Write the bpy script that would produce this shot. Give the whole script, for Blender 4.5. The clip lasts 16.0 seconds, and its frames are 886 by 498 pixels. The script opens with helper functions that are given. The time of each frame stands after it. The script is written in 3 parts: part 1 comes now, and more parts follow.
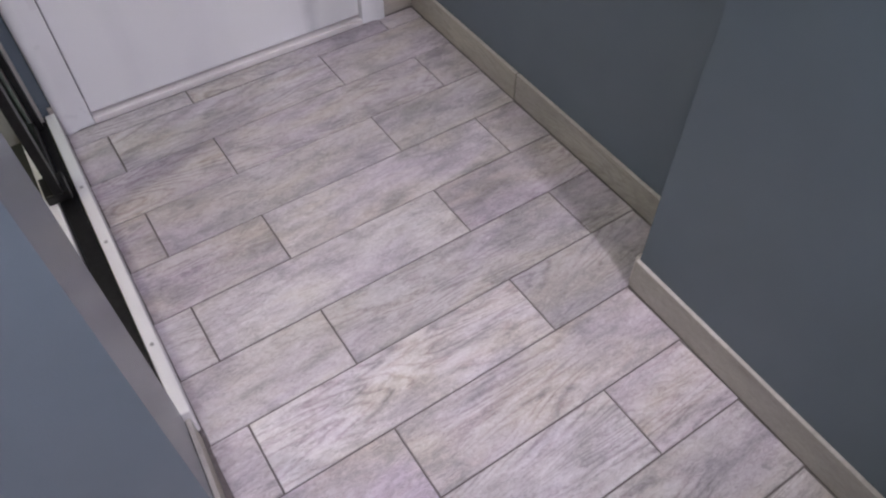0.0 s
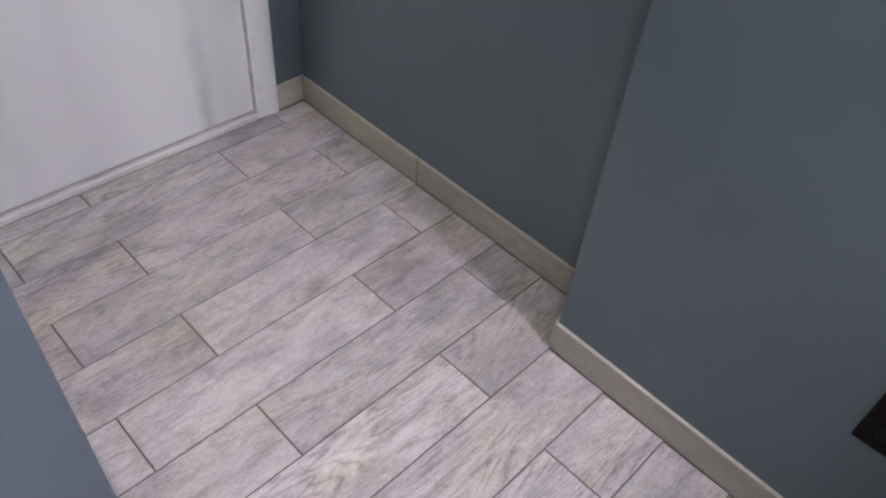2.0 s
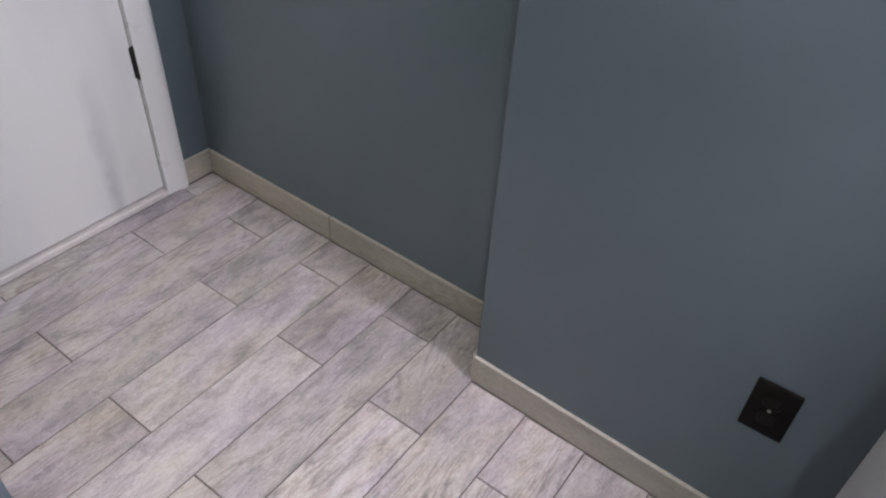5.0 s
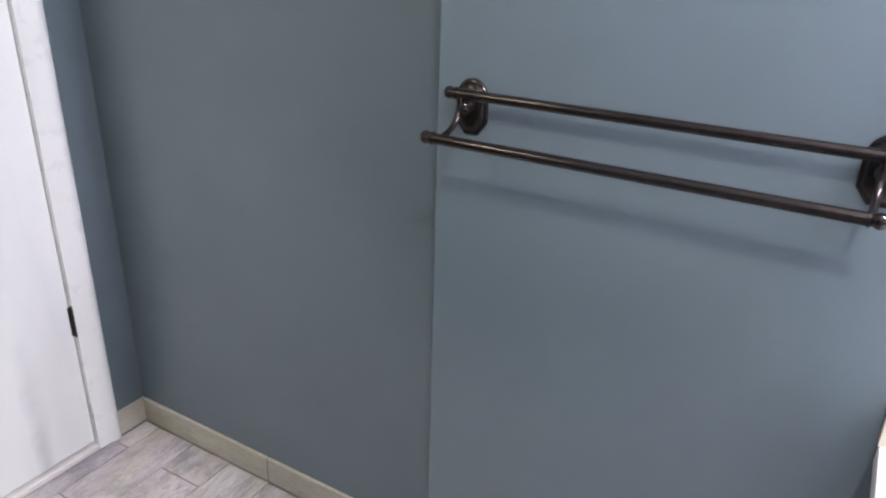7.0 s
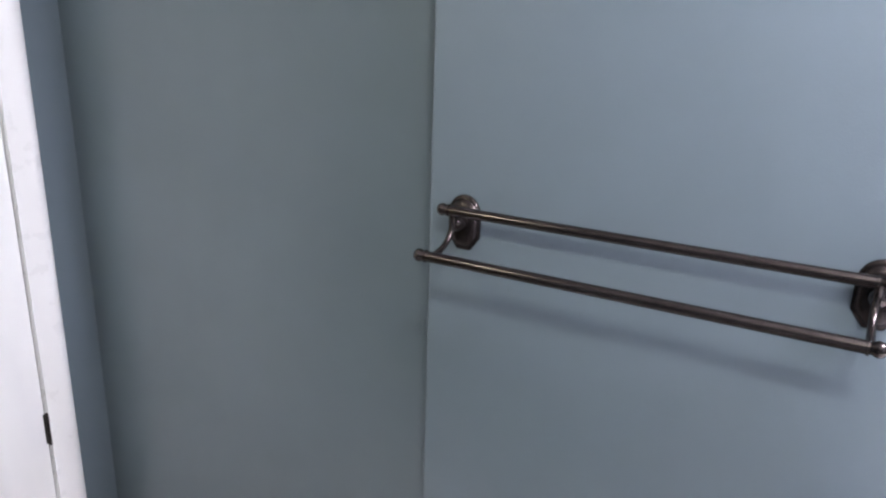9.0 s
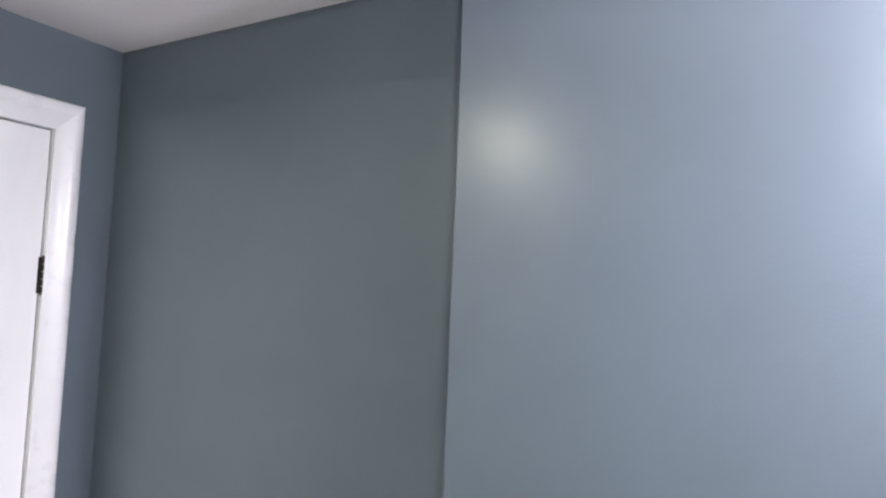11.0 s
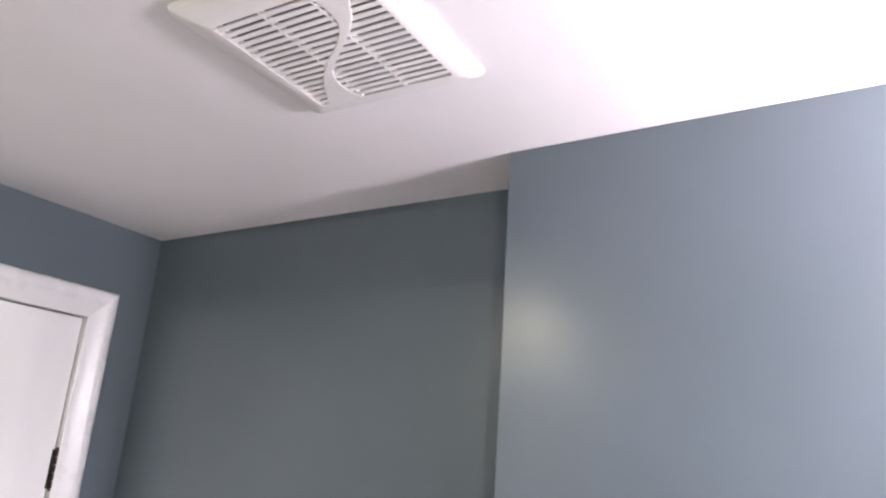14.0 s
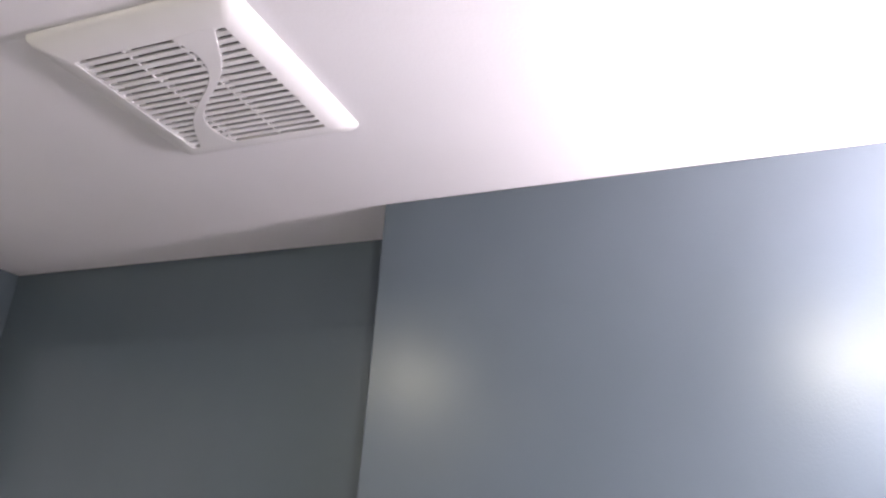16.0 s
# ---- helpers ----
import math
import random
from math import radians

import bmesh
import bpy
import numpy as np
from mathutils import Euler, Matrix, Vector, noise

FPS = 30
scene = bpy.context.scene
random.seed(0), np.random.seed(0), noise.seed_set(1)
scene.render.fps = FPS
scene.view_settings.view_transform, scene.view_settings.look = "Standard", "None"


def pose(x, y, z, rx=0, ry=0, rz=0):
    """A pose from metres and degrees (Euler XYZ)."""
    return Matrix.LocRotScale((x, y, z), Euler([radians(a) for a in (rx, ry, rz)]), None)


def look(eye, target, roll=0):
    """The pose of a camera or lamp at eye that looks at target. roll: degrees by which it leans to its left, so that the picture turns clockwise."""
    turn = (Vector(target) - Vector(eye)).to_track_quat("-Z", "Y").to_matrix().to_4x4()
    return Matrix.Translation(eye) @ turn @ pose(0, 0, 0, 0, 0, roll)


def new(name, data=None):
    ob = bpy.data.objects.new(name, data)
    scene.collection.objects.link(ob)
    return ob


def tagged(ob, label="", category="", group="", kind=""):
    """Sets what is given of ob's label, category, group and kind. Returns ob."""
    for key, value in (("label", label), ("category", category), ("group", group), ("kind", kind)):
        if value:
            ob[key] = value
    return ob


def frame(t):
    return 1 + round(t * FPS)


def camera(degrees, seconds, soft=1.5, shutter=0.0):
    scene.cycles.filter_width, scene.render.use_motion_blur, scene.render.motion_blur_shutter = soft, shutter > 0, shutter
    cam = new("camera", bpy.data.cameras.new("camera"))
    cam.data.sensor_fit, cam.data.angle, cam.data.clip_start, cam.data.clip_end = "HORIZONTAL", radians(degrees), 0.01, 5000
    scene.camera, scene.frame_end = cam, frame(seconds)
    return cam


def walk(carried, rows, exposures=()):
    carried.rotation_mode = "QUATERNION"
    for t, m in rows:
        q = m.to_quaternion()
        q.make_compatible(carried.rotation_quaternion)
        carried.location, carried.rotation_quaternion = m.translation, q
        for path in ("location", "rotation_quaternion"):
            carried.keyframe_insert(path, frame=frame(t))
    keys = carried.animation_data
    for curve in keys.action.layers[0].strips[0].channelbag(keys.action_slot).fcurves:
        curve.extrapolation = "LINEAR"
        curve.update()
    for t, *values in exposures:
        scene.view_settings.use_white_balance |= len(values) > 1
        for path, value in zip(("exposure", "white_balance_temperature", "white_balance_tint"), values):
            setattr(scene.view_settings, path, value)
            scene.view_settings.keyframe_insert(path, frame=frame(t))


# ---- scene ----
cam = camera(63.3, 16.0, soft=2.2)
PATH = [
    (0, (-1.008, -1.704, 1.241), (-0.315, -0.647, -0.309), -0.5),
    (0.5, (-1.053, -1.686, 1.251), (-0.255, -0.654, -0.265), 1.8),
    (1, (-1.098, -1.661, 1.266), (-0.179, -0.666, -0.206), 4.5),
    (1.5, (-1.122, -1.653, 1.276), (-0.11, -0.677, -0.146), 5.5),
    (2, (-1.139, -1.65, 1.284), (-0.057, -0.702, -0.105), 5.9),
    (2.5, (-1.151, -1.655, 1.28), (-0.026, -0.747, -0.102), 5.8),
    (3, (-1.158, -1.666, 1.28), (-0.017, -0.812, -0.123), 5.3),
    (3.2, (-1.156, -1.674, 1.284), (-0.017, -0.839, -0.132), 4.8),
    (5.3, (-1.165, -1.748, 1.382), (0.142, -0.853, 0.161), 2.9),
    (5.5, (-1.153, -1.767, 1.395), (0.187, -0.813, 0.257), 2.2),
    (6, (-1.163, -1.775, 1.417), (0.286, -0.761, 0.483), 1.4),
    (6.5, (-1.196, -1.765, 1.453), (0.348, -0.805, 0.62), 1.1),
    (7, (-1.205, -1.761, 1.462), (0.397, -0.862, 0.67), 1.8),
    (7.5, (-1.179, -1.752, 1.456), (0.459, -0.882, 0.708), 2.8),
    (8, (-1.177, -1.749, 1.466), (0.482, -0.887, 0.755), 2.7),
    (8.5, (-1.179, -1.738, 1.487), (0.49, -0.867, 0.811), 2.1),
    (9, (-1.189, -1.729, 1.516), (0.499, -0.833, 0.927), 1.8),
    (9.5, (-1.194, -1.736, 1.552), (0.512, -0.789, 1.114), 1.7),
    (10, (-1.231, -1.754, 1.605), (0.501, -0.781, 1.379), 1.6),
    (10.2, (-1.236, -1.763, 1.608), (0.499, -0.776, 1.482), 1.7),
    (12.3, (-1.196, -1.732, 1.723), (0.517, -0.759, 2.063), 3.9),
    (12.5, (-1.204, -1.739, 1.716), (0.506, -0.766, 2.079), 4.2),
    (13, (-1.255, -1.734, 1.706), (0.445, -0.766, 2.119), 4.5),
    (13.5, (-1.275, -1.723, 1.714), (0.389, -0.723, 2.197), 4.6),
    (14, (-1.259, -1.695, 1.748), (0.378, -0.702, 2.325), 4.1),
    (14.5, (-1.275, -1.704, 1.752), (0.343, -0.74, 2.426), 4.0),
    (15, (-1.293, -1.716, 1.742), (0.341, -0.803, 2.448), 4.1),
    (15.5, (-1.294, -1.734, 1.733), (0.386, -0.896, 2.423), 3.9),
    (16, (-1.251, -1.738, 1.76), (0.473, -1.013, 2.471), 3.7),
]
EXPOSURES = [(0, -0.22, 6300, 12), (3, -0.22, 6420, 8), (5.5, -0.03, 6480, 5), (6, 0.26, 6450, 4), (6.5, 0.44, 6400, 5), (8, 0.71, 6400, 6), (10, 0.68, 6400, 7),
             (12.5, 0.62, 6650, 11), (14, 0.56, 6850, 12), (15, 0.10, 6900, 12), (16, 0.08, 6800, 12)]
walk(cam, [(t, look(eye, target, roll)) for t, eye, target, roll in PATH], EXPOSURES)

# ---------------------------------------------------------------- world and light
CEIL = 2.305
world = bpy.data.worlds.new("world")
scene.world = world
world.use_nodes = True
world.node_tree.nodes["Background"].inputs[0].default_value = (0.6, 0.7, 0.9, 1)
world.node_tree.nodes["Background"].inputs[1].default_value = 0.02

VANITY_W = 298.0    # emission of the three vanity globes
DOME_W = 830.0      # emission of the ceiling dome
SHOWER_W = 900.0    # emission of the shower downlight


# ---------------------------------------------------------------- helpers
def box_bm(bm, x0, x1, y0, y1, z0, z1):
    vs = [bm.verts.new(p) for p in ((x0, y0, z0), (x1, y0, z0), (x1, y1, z0), (x0, y1, z0),
                                    (x0, y0, z1), (x1, y0, z1), (x1, y1, z1), (x0, y1, z1))]
    for f in ((0, 3, 2, 1), (4, 5, 6, 7), (0, 1, 5, 4), (1, 2, 6, 5), (2, 3, 7, 6), (3, 0, 4, 7)):
        bm.faces.new([vs[i] for i in f])
    return vs


def boxes(*dims):
    bm = bmesh.new()
    for d in dims:
        box_bm(bm, *d)
    return bm


def bevelled(bm, width, segments=2):
    bmesh.ops.bevel(bm, geom=bm.edges[:], offset=width, segments=segments, affect="EDGES", profile=0.5)
    return bm


def finish(bm, name, mat, smooth=False):
    bmesh.ops.recalc_face_normals(bm, faces=bm.faces[:])
    me = bpy.data.meshes.new(name)
    bm.to_mesh(me)
    bm.free()
    if mat:
        me.materials.append(mat)
    if smooth:
        for p in me.polygons:
            p.use_smooth = True
        me.set_sharp_from_angle(angle=radians(40))
    return me


def part(name, bm, mat, parent=None, label="", smooth=False):
    ob = new(name, finish(bm, name, mat, smooth))
    if parent is not None:
        ob.parent = parent
    if label:
        ob["label"] = label
    return ob


def structure(name, bm, mat, label, category, smooth=False):
    return tagged(part(name, bm, mat, None, "", smooth), label, category, "", "structure")


def thing(name, at, label, category, group=""):
    ob = new(name)
    ob.location = at
    return tagged(ob, label, category, group)


def sweep(bm, path, radius, sides=14, flat=1.0, caps=True):
    """A tube along a list of points; radius may be a list; flat squashes it across."""
    pts = [Vector(p) for p in path]
    n = len(pts)
    rads = radius if isinstance(radius, (list, tuple)) else [radius] * n
    rings = []
    side = None
    for i, p in enumerate(pts):
        d = (pts[min(i + 1, n - 1)] - pts[max(i - 1, 0)]).normalized()
        ref = Vector((0, 1, 0)) if abs(d.y) < 0.9 else Vector((0, 0, 1))
        side = d.cross(ref).normalized()
        up = side.cross(d).normalized()
        rings.append([bm.verts.new(p + rads[i] * (math.cos(a) * side + math.sin(a) * flat * up))
                      for a in (2 * math.pi * k / sides for k in range(sides))])
    for a, b in zip(rings, rings[1:]):
        for k in range(sides):
            bm.faces.new((a[k], a[(k + 1) % sides], b[(k + 1) % sides], b[k]))
    if caps:
        bm.faces.new(rings[0])
        bm.faces.new(rings[-1])
    return bm


def lathe(bm, profile, m=None, sides=24):
    """Rings of (radius, height) turned about z, then moved by m."""
    m = m or Matrix()
    rings = []
    for r, h in profile:
        rings.append([bm.verts.new(m @ Vector((r * math.cos(a), r * math.sin(a), h)))
                      for a in (2 * math.pi * k / sides for k in range(sides))])
    for a, b in zip(rings, rings[1:]):
        for k in range(sides):
            bm.faces.new((a[k], a[(k + 1) % sides], b[(k + 1) % sides], b[k]))
    bm.faces.new(rings[0])
    bm.faces.new(rings[-1])
    return bm


def extrude_profile(bm, prof, p0, p1, across, out):
    """Sweeps a closed 2D profile (a, b) along p0-p1; a runs along across, b along out."""
    p0, p1, across, out = Vector(p0), Vector(p1), Vector(across), Vector(out)
    r0 = [bm.verts.new(p0 + across * a + out * b) for a, b in prof]
    r1 = [bm.verts.new(p1 + across * a + out * b) for a, b in prof]
    n = len(prof)
    for k in range(n):
        bm.faces.new((r0[k], r0[(k + 1) % n], r1[(k + 1) % n], r1[k]))
    bm.faces.new(r0)
    bm.faces.new(r1)
    return bm


# ---------------------------------------------------------------- materials
class Nodes:
    def __init__(self, name):
        self.mat = bpy.data.materials.new(name)
        self.mat.use_nodes = True
        self.t = self.mat.node_tree
        self.bsdf = self.t.nodes["Principled BSDF"]
        self.tc = self.add("ShaderNodeTexCoord")

    def add(self, kind):
        return self.t.nodes.new(kind)

    def link(self, a, b):
        self.t.links.new(a, b)

    def mapping(self, scale, source="Object"):
        m = self.add("ShaderNodeMapping")
        self.link(self.tc.outputs[source], m.inputs["Vector"])
        m.inputs["Scale"].default_value = scale
        return m

    def noise(self, vec, scale, detail=4.0, rough=0.55, distort=0.0):
        n = self.add("ShaderNodeTexNoise")
        n.inputs["Scale"].default_value = scale
        n.inputs["Detail"].default_value = detail
        n.inputs["Roughness"].default_value = rough
        n.inputs["Distortion"].default_value = distort
        if vec is not None:
            self.link(vec, n.inputs["Vector"])
        return n

    def ramp(self, fac, stops):
        r = self.add("ShaderNodeValToRGB")
        el = r.color_ramp.elements
        while len(el) < len(stops):
            el.new(0.5)
        for e, (p, c) in zip(el, stops):
            e.position, e.color = p, (*c, 1)
        self.link(fac, r.inputs[0])
        return r

    def mix(self, fac, a, b, mode="MIX"):
        m = self.add("ShaderNodeMix")
        m.data_type, m.blend_type = "RGBA", mode
        for src, sock in ((fac, m.inputs[0]), (a, m.inputs[6]), (b, m.inputs[7])):
            if isinstance(src, (int, float)):
                sock.default_value = src
            elif isinstance(src, tuple):
                sock.default_value = (*src, 1)
            else:
                self.link(src, sock)
        return m.outputs[2]

    def math(self, op, a, b=0.0):
        m = self.add("ShaderNodeMath")
        m.operation = op
        for src, sock in ((a, m.inputs[0]), (b, m.inputs[1])):
            if isinstance(src, (int, float)):
                sock.default_value = src
            else:
                self.link(src, sock)
        return m.outputs[0]

    def bump(self, height, strength, distance):
        b = self.add("ShaderNodeBump")
        b.inputs["Strength"].default_value = strength
        b.inputs["Distance"].default_value = distance
        self.link(height, b.inputs["Height"])
        self.link(b.outputs[0], self.bsdf.inputs["Normal"])

    def set(self, **kw):
        for k, v in kw.items():
            self.bsdf.inputs[k.replace("_", " ")].default_value = v
        return self


def painted(name, colour, rough, grain=0.0005, blotch=0.035, peel=260.0, gloss=0.5):
    """Rolled wall paint: faint blotches, orange-peel relief."""
    n = Nodes(name)
    big = n.noise(n.tc.outputs["Object"], 2.2, 3.0)
    lo = tuple(c * (1 - blotch) for c in colour)
    hi = tuple(min(1, c * (1 + blotch)) for c in colour)
    c1 = n.ramp(big.outputs["Fac"], [(0.3, lo), (0.7, hi)])
    n.link(c1.outputs[0], n.bsdf.inputs["Base Color"])
    n.set(Roughness=rough, Specular_IOR_Level=gloss)
    peel_tex = n.noise(n.tc.outputs["Object"], peel, 3.0)
    n.bump(peel_tex.outputs["Fac"], 0.35, grain)
    return n.mat


WALL_BLUE = painted("blue_grey_wall_paint", (0.113, 0.141, 0.164), 0.25, blotch=0.05, gloss=0.33)
CEILING_WHITE = painted("ceiling_white_paint", (0.80, 0.78, 0.78), 0.8, 0.0008, 0.03, 180.0)
PLAIN_WALL = painted("plain_wall_paint", (0.30, 0.33, 0.36), 0.5)


def white_door_paint():
    n = Nodes("white_door_paint")
    m = n.mapping((1, 1, 0.25))
    smear = n.noise(m.outputs[0], 5.0, 3.0, 0.5, 0.4)
    c = n.ramp(smear.outputs["Fac"], [(0.28, (0.80, 0.80, 0.82)), (0.55, (0.87, 0.87, 0.88))])
    # soft grey upright band about x = -0.322, fading out towards z = 0.5
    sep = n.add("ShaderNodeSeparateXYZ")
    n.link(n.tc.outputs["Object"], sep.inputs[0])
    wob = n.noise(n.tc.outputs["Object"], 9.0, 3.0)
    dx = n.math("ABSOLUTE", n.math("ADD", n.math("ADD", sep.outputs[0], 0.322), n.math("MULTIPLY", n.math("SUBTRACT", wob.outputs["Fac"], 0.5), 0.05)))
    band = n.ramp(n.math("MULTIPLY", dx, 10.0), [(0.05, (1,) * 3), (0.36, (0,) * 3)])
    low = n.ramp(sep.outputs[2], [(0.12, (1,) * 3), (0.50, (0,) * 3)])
    grey_streak = n.math("MULTIPLY", n.math("MULTIPLY", band.outputs[0], low.outputs[0]), n.math("MULTIPLY", wob.outputs["Fac"], 0.9))
    n.link(n.mix(grey_streak, c.outputs[0], (0.42, 0.43, 0.45)), n.bsdf.inputs["Base Color"])
    n.set(Roughness=0.34)
    g = n.mapping((90, 90, 5))
    fine = n.noise(g.outputs[0], 3.0, 3.0)
    n.bump(fine.outputs["Fac"], 0.2, 0.0004)
    return n.mat


DOOR_WHITE = white_door_paint()


def gloss_white(name, colour=(0.82, 0.82, 0.83), rough=0.28):
    n = Nodes(name)
    a = n.noise(n.tc.outputs["Object"], 14.0, 4.0)
    c = n.ramp(a.outputs["Fac"], [(0.3, tuple(v * 0.975 for v in colour)), (0.7, colour)])
    n.link(c.outputs[0], n.bsdf.inputs["Base Color"])
    r = n.ramp(a.outputs["Fac"], [(0.3, (rough - 0.04,) * 3), (0.7, (rough + 0.08,) * 3)])
    n.link(r.outputs[0], n.bsdf.inputs["Roughness"])
    return n.mat


TRIM_WHITE = gloss_white("white_trim_enamel")
FAN_WHITE = gloss_white("white_fan_plastic", (0.82, 0.80, 0.78), 0.38)
ACRYLIC = gloss_white("white_acrylic", (0.84, 0.83, 0.82), 0.2)
CABINET_WHITE = gloss_white("white_cabinet_lacquer", (0.72, 0.72, 0.72), 0.35)


def wood_tile(name, along, tint, seed_scale=37.0, grain=1.0):
    """Grey wood-look porcelain: stretched grain, swirling rings, worn dark flecks, one cut a tile."""
    n = Nodes(name)
    info = n.add("ShaderNodeObjectInfo")
    off = n.add("ShaderNodeVectorMath")
    off.operation = "SCALE"
    comb = n.add("ShaderNodeCombineXYZ")
    n.link(info.outputs["Random"], comb.inputs[0])
    r2 = n.math("FRACT", n.math("MULTIPLY", info.outputs["Random"], 17.31))
    n.link(r2, comb.inputs[1])
    n.link(comb.outputs[0], off.inputs[0])
    off.inputs["Scale"].default_value = seed_scale
    add = n.add("ShaderNodeVectorMath")
    n.link(n.tc.outputs["Object"], add.inputs[0])
    n.link(off.outputs[0], add.inputs[1])

    def stretched(sx, sy):
        m = n.add("ShaderNodeMapping")
        m.inputs["Scale"].default_value = (sx, sy, sy) if along == "x" else (sy, sx, sy)
        n.link(add.outputs[0], m.inputs["Vector"])
        return m.outputs[0]

    def lifted(lo, mid, hi):
        return [(p, tuple(min(1, v * k) for v in tint)) for p, k in ((0.30, lo), (0.5, mid), (0.70, hi))]

    cloud = n.noise(stretched(7.0, 16.0), 1.0, 5.0, 0.65, 0.6)
    drift = n.noise(stretched(2.2, 4.5), 1.0, 2.0, 0.5, 0.2)
    warp = n.noise(stretched(1.3, 8.5), 1.0, 2.4, 0.45, 0.6)
    streak = n.noise(stretched(14.0, 75.0), 1.0, 5.0, 0.68, 0.9)
    rings = n.math("PINGPONG", n.math("MULTIPLY", n.math("ADD", warp.outputs["Fac"], n.math("MULTIPLY", streak.outputs["Fac"], 0.045)), 40.0), 1.0)
    fibre = n.noise(stretched(60.0, 125.0), 1.0, 5.0, 0.75, 1.4)
    fleck = n.noise(stretched(17.0, 85.0), 1.0, 6.0, 0.72, 1.2)
    base = n.ramp(cloud.outputs["Fac"], lifted(1 - 0.34 * grain, 1.0, 1 + 0.22 * grain))
    soft = n.ramp(drift.outputs["Fac"], [(0.3, (0.37, 0.365, 0.375)), (0.7, (0.60, 0.60, 0.59))])
    c = n.mix(0.6, base.outputs[0], soft.outputs[0], "OVERLAY")
    # fine growth rings, on some planks and only in part
    tone = n.noise(stretched(3.5, 9.0), 1.0, 3.0, 0.5, 0.4)
    tc = n.ramp(tone.outputs["Fac"], [(0.35, (0.485, 0.475, 0.525)), (0.5, (0.50,) * 3), (0.65, (0.527, 0.517, 0.465))])
    c = n.mix(0.8 * grain, c, tc.outputs[0], "OVERLAY")
    ringc = n.ramp(rings, [(0.0, (0.325, 0.315, 0.325)), (0.40, (0.485,) * 3), (1.0, (0.545,) * 3)])
    some = n.ramp(drift.outputs["Fac"], [(0.44, (0.02,) * 3), (0.60, (1.0,) * 3)])
    pick = n.ramp(r2, [(0.25, (0.12 * grain,) * 3), (0.6, (1.0 * grain,) * 3)])
    c = n.mix(n.math("MULTIPLY", some.outputs[0], pick.outputs[0]), c, ringc.outputs[0], "OVERLAY")
    st = n.ramp(streak.outputs["Fac"], [(0.34, (0.37, 0.36, 0.36)), (0.5, (0.5, 0.5, 0.5)), (0.68, (0.60, 0.60, 0.59))])
    c = n.mix(0.40 * grain, c, st.outputs[0], "OVERLAY")
    fb = n.ramp(fibre.outputs["Fac"], [(0.36, (0.36,) * 3), (0.5, (0.5,) * 3), (0.64, (0.63,) * 3)])
    c = n.mix(0.75 * grain, c, fb.outputs[0], "OVERLAY")
    worn = n.noise(stretched(4.0, 7.0), 1.0, 2.0)
    mask = n.math("MULTIPLY", n.ramp(fleck.outputs["Fac"], [(0.54, (0, 0, 0)), (0.66, (1, 1, 1))]).outputs[0],
                  n.ramp(worn.outputs["Fac"], [(0.45, (0, 0, 0)), (0.60, (1, 1, 1))]).outputs[0])
    c = n.mix(n.math("MULTIPLY", mask, 0.62 * grain), c, tuple(v * 0.42 for v in tint))
    val = n.add("ShaderNodeHueSaturation")
    n.link(n.math("ADD", n.math("MULTIPLY", n.math("FRACT", n.math("MULTIPLY", info.outputs["Random"], 7.7)), 0.28), 0.84), val.inputs["Value"])
    n.link(n.math("ADD", n.math("MULTIPLY", n.math("FRACT", n.math("MULTIPLY", info.outputs["Random"], 53.0)), 0.35), 0.85), val.inputs["Saturation"])
    n.link(c, val.inputs["Color"])
    n.link(val.outputs[0], n.bsdf.inputs["Base Color"])
    rr = n.ramp(streak.outputs["Fac"], [(0.3, (0.52,) * 3), (0.7, (0.40,) * 3)])
    n.link(rr.outputs[0], n.bsdf.inputs["Roughness"])
    n.bump(n.math("ADD", streak.outputs["Fac"], n.math("MULTIPLY", fleck.outputs["Fac"], 0.4)), 0.3, 0.0012)
    return n.mat


FLOOR_TILE = wood_tile("grey_wood_look_tile", "x", (0.555, 0.513, 0.515))
# tint darker and more olive than the floor's: shade on the baseboards painted in
SHADED_BASE_TILE_Y = wood_tile("shaded_wood_look_base_tile", "y", (0.345, 0.325, 0.278), 37.0, 0.45)
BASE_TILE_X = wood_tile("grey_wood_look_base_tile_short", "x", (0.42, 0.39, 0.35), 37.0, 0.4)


def speckled(name, a, b, scale, rough, metallic=0.0, relief=0.0, gloss=0.5):
    n = Nodes(name)
    t = n.noise(n.tc.outputs["Object"], scale, 5.0, 0.6)
    c = n.ramp(t.outputs["Fac"], [(0.3, a), (0.7, b)])
    n.link(c.outputs[0], n.bsdf.inputs["Base Color"])
    n.set(Roughness=rough, Metallic=metallic, Specular_IOR_Level=gloss)
    if relief:
        n.bump(t.outputs["Fac"], 0.5, relief)
    return n.mat


GROUT = speckled("grey_brown_grout", (0.14, 0.123, 0.117), (0.20, 0.178, 0.170), 160.0, 0.9, 0.0, 0.001)
TILE_EDGE = speckled("cream_tile_edge", (0.46, 0.43, 0.385), (0.58, 0.55, 0.50), 90.0, 0.6)
THRESHOLD = speckled("pale_threshold_marble", (0.76, 0.71, 0.71), (0.84, 0.80, 0.80), 25.0, 0.3)
BRONZE = speckled("oil_rubbed_bronze", (0.022, 0.018, 0.018), (0.044, 0.036, 0.034), 60.0, 0.2, 0.85)
PLATE_BRONZE = speckled("dark_bronze_plate", (0.016, 0.013, 0.013), (0.030, 0.025, 0.024), 40.0, 0.27, 0.8, 0.0, 0.2)
KNOB_BRONZE = speckled("polished_bronze_knob", (0.03, 0.025, 0.024), (0.055, 0.046, 0.044), 60.0, 0.13, 0.9)
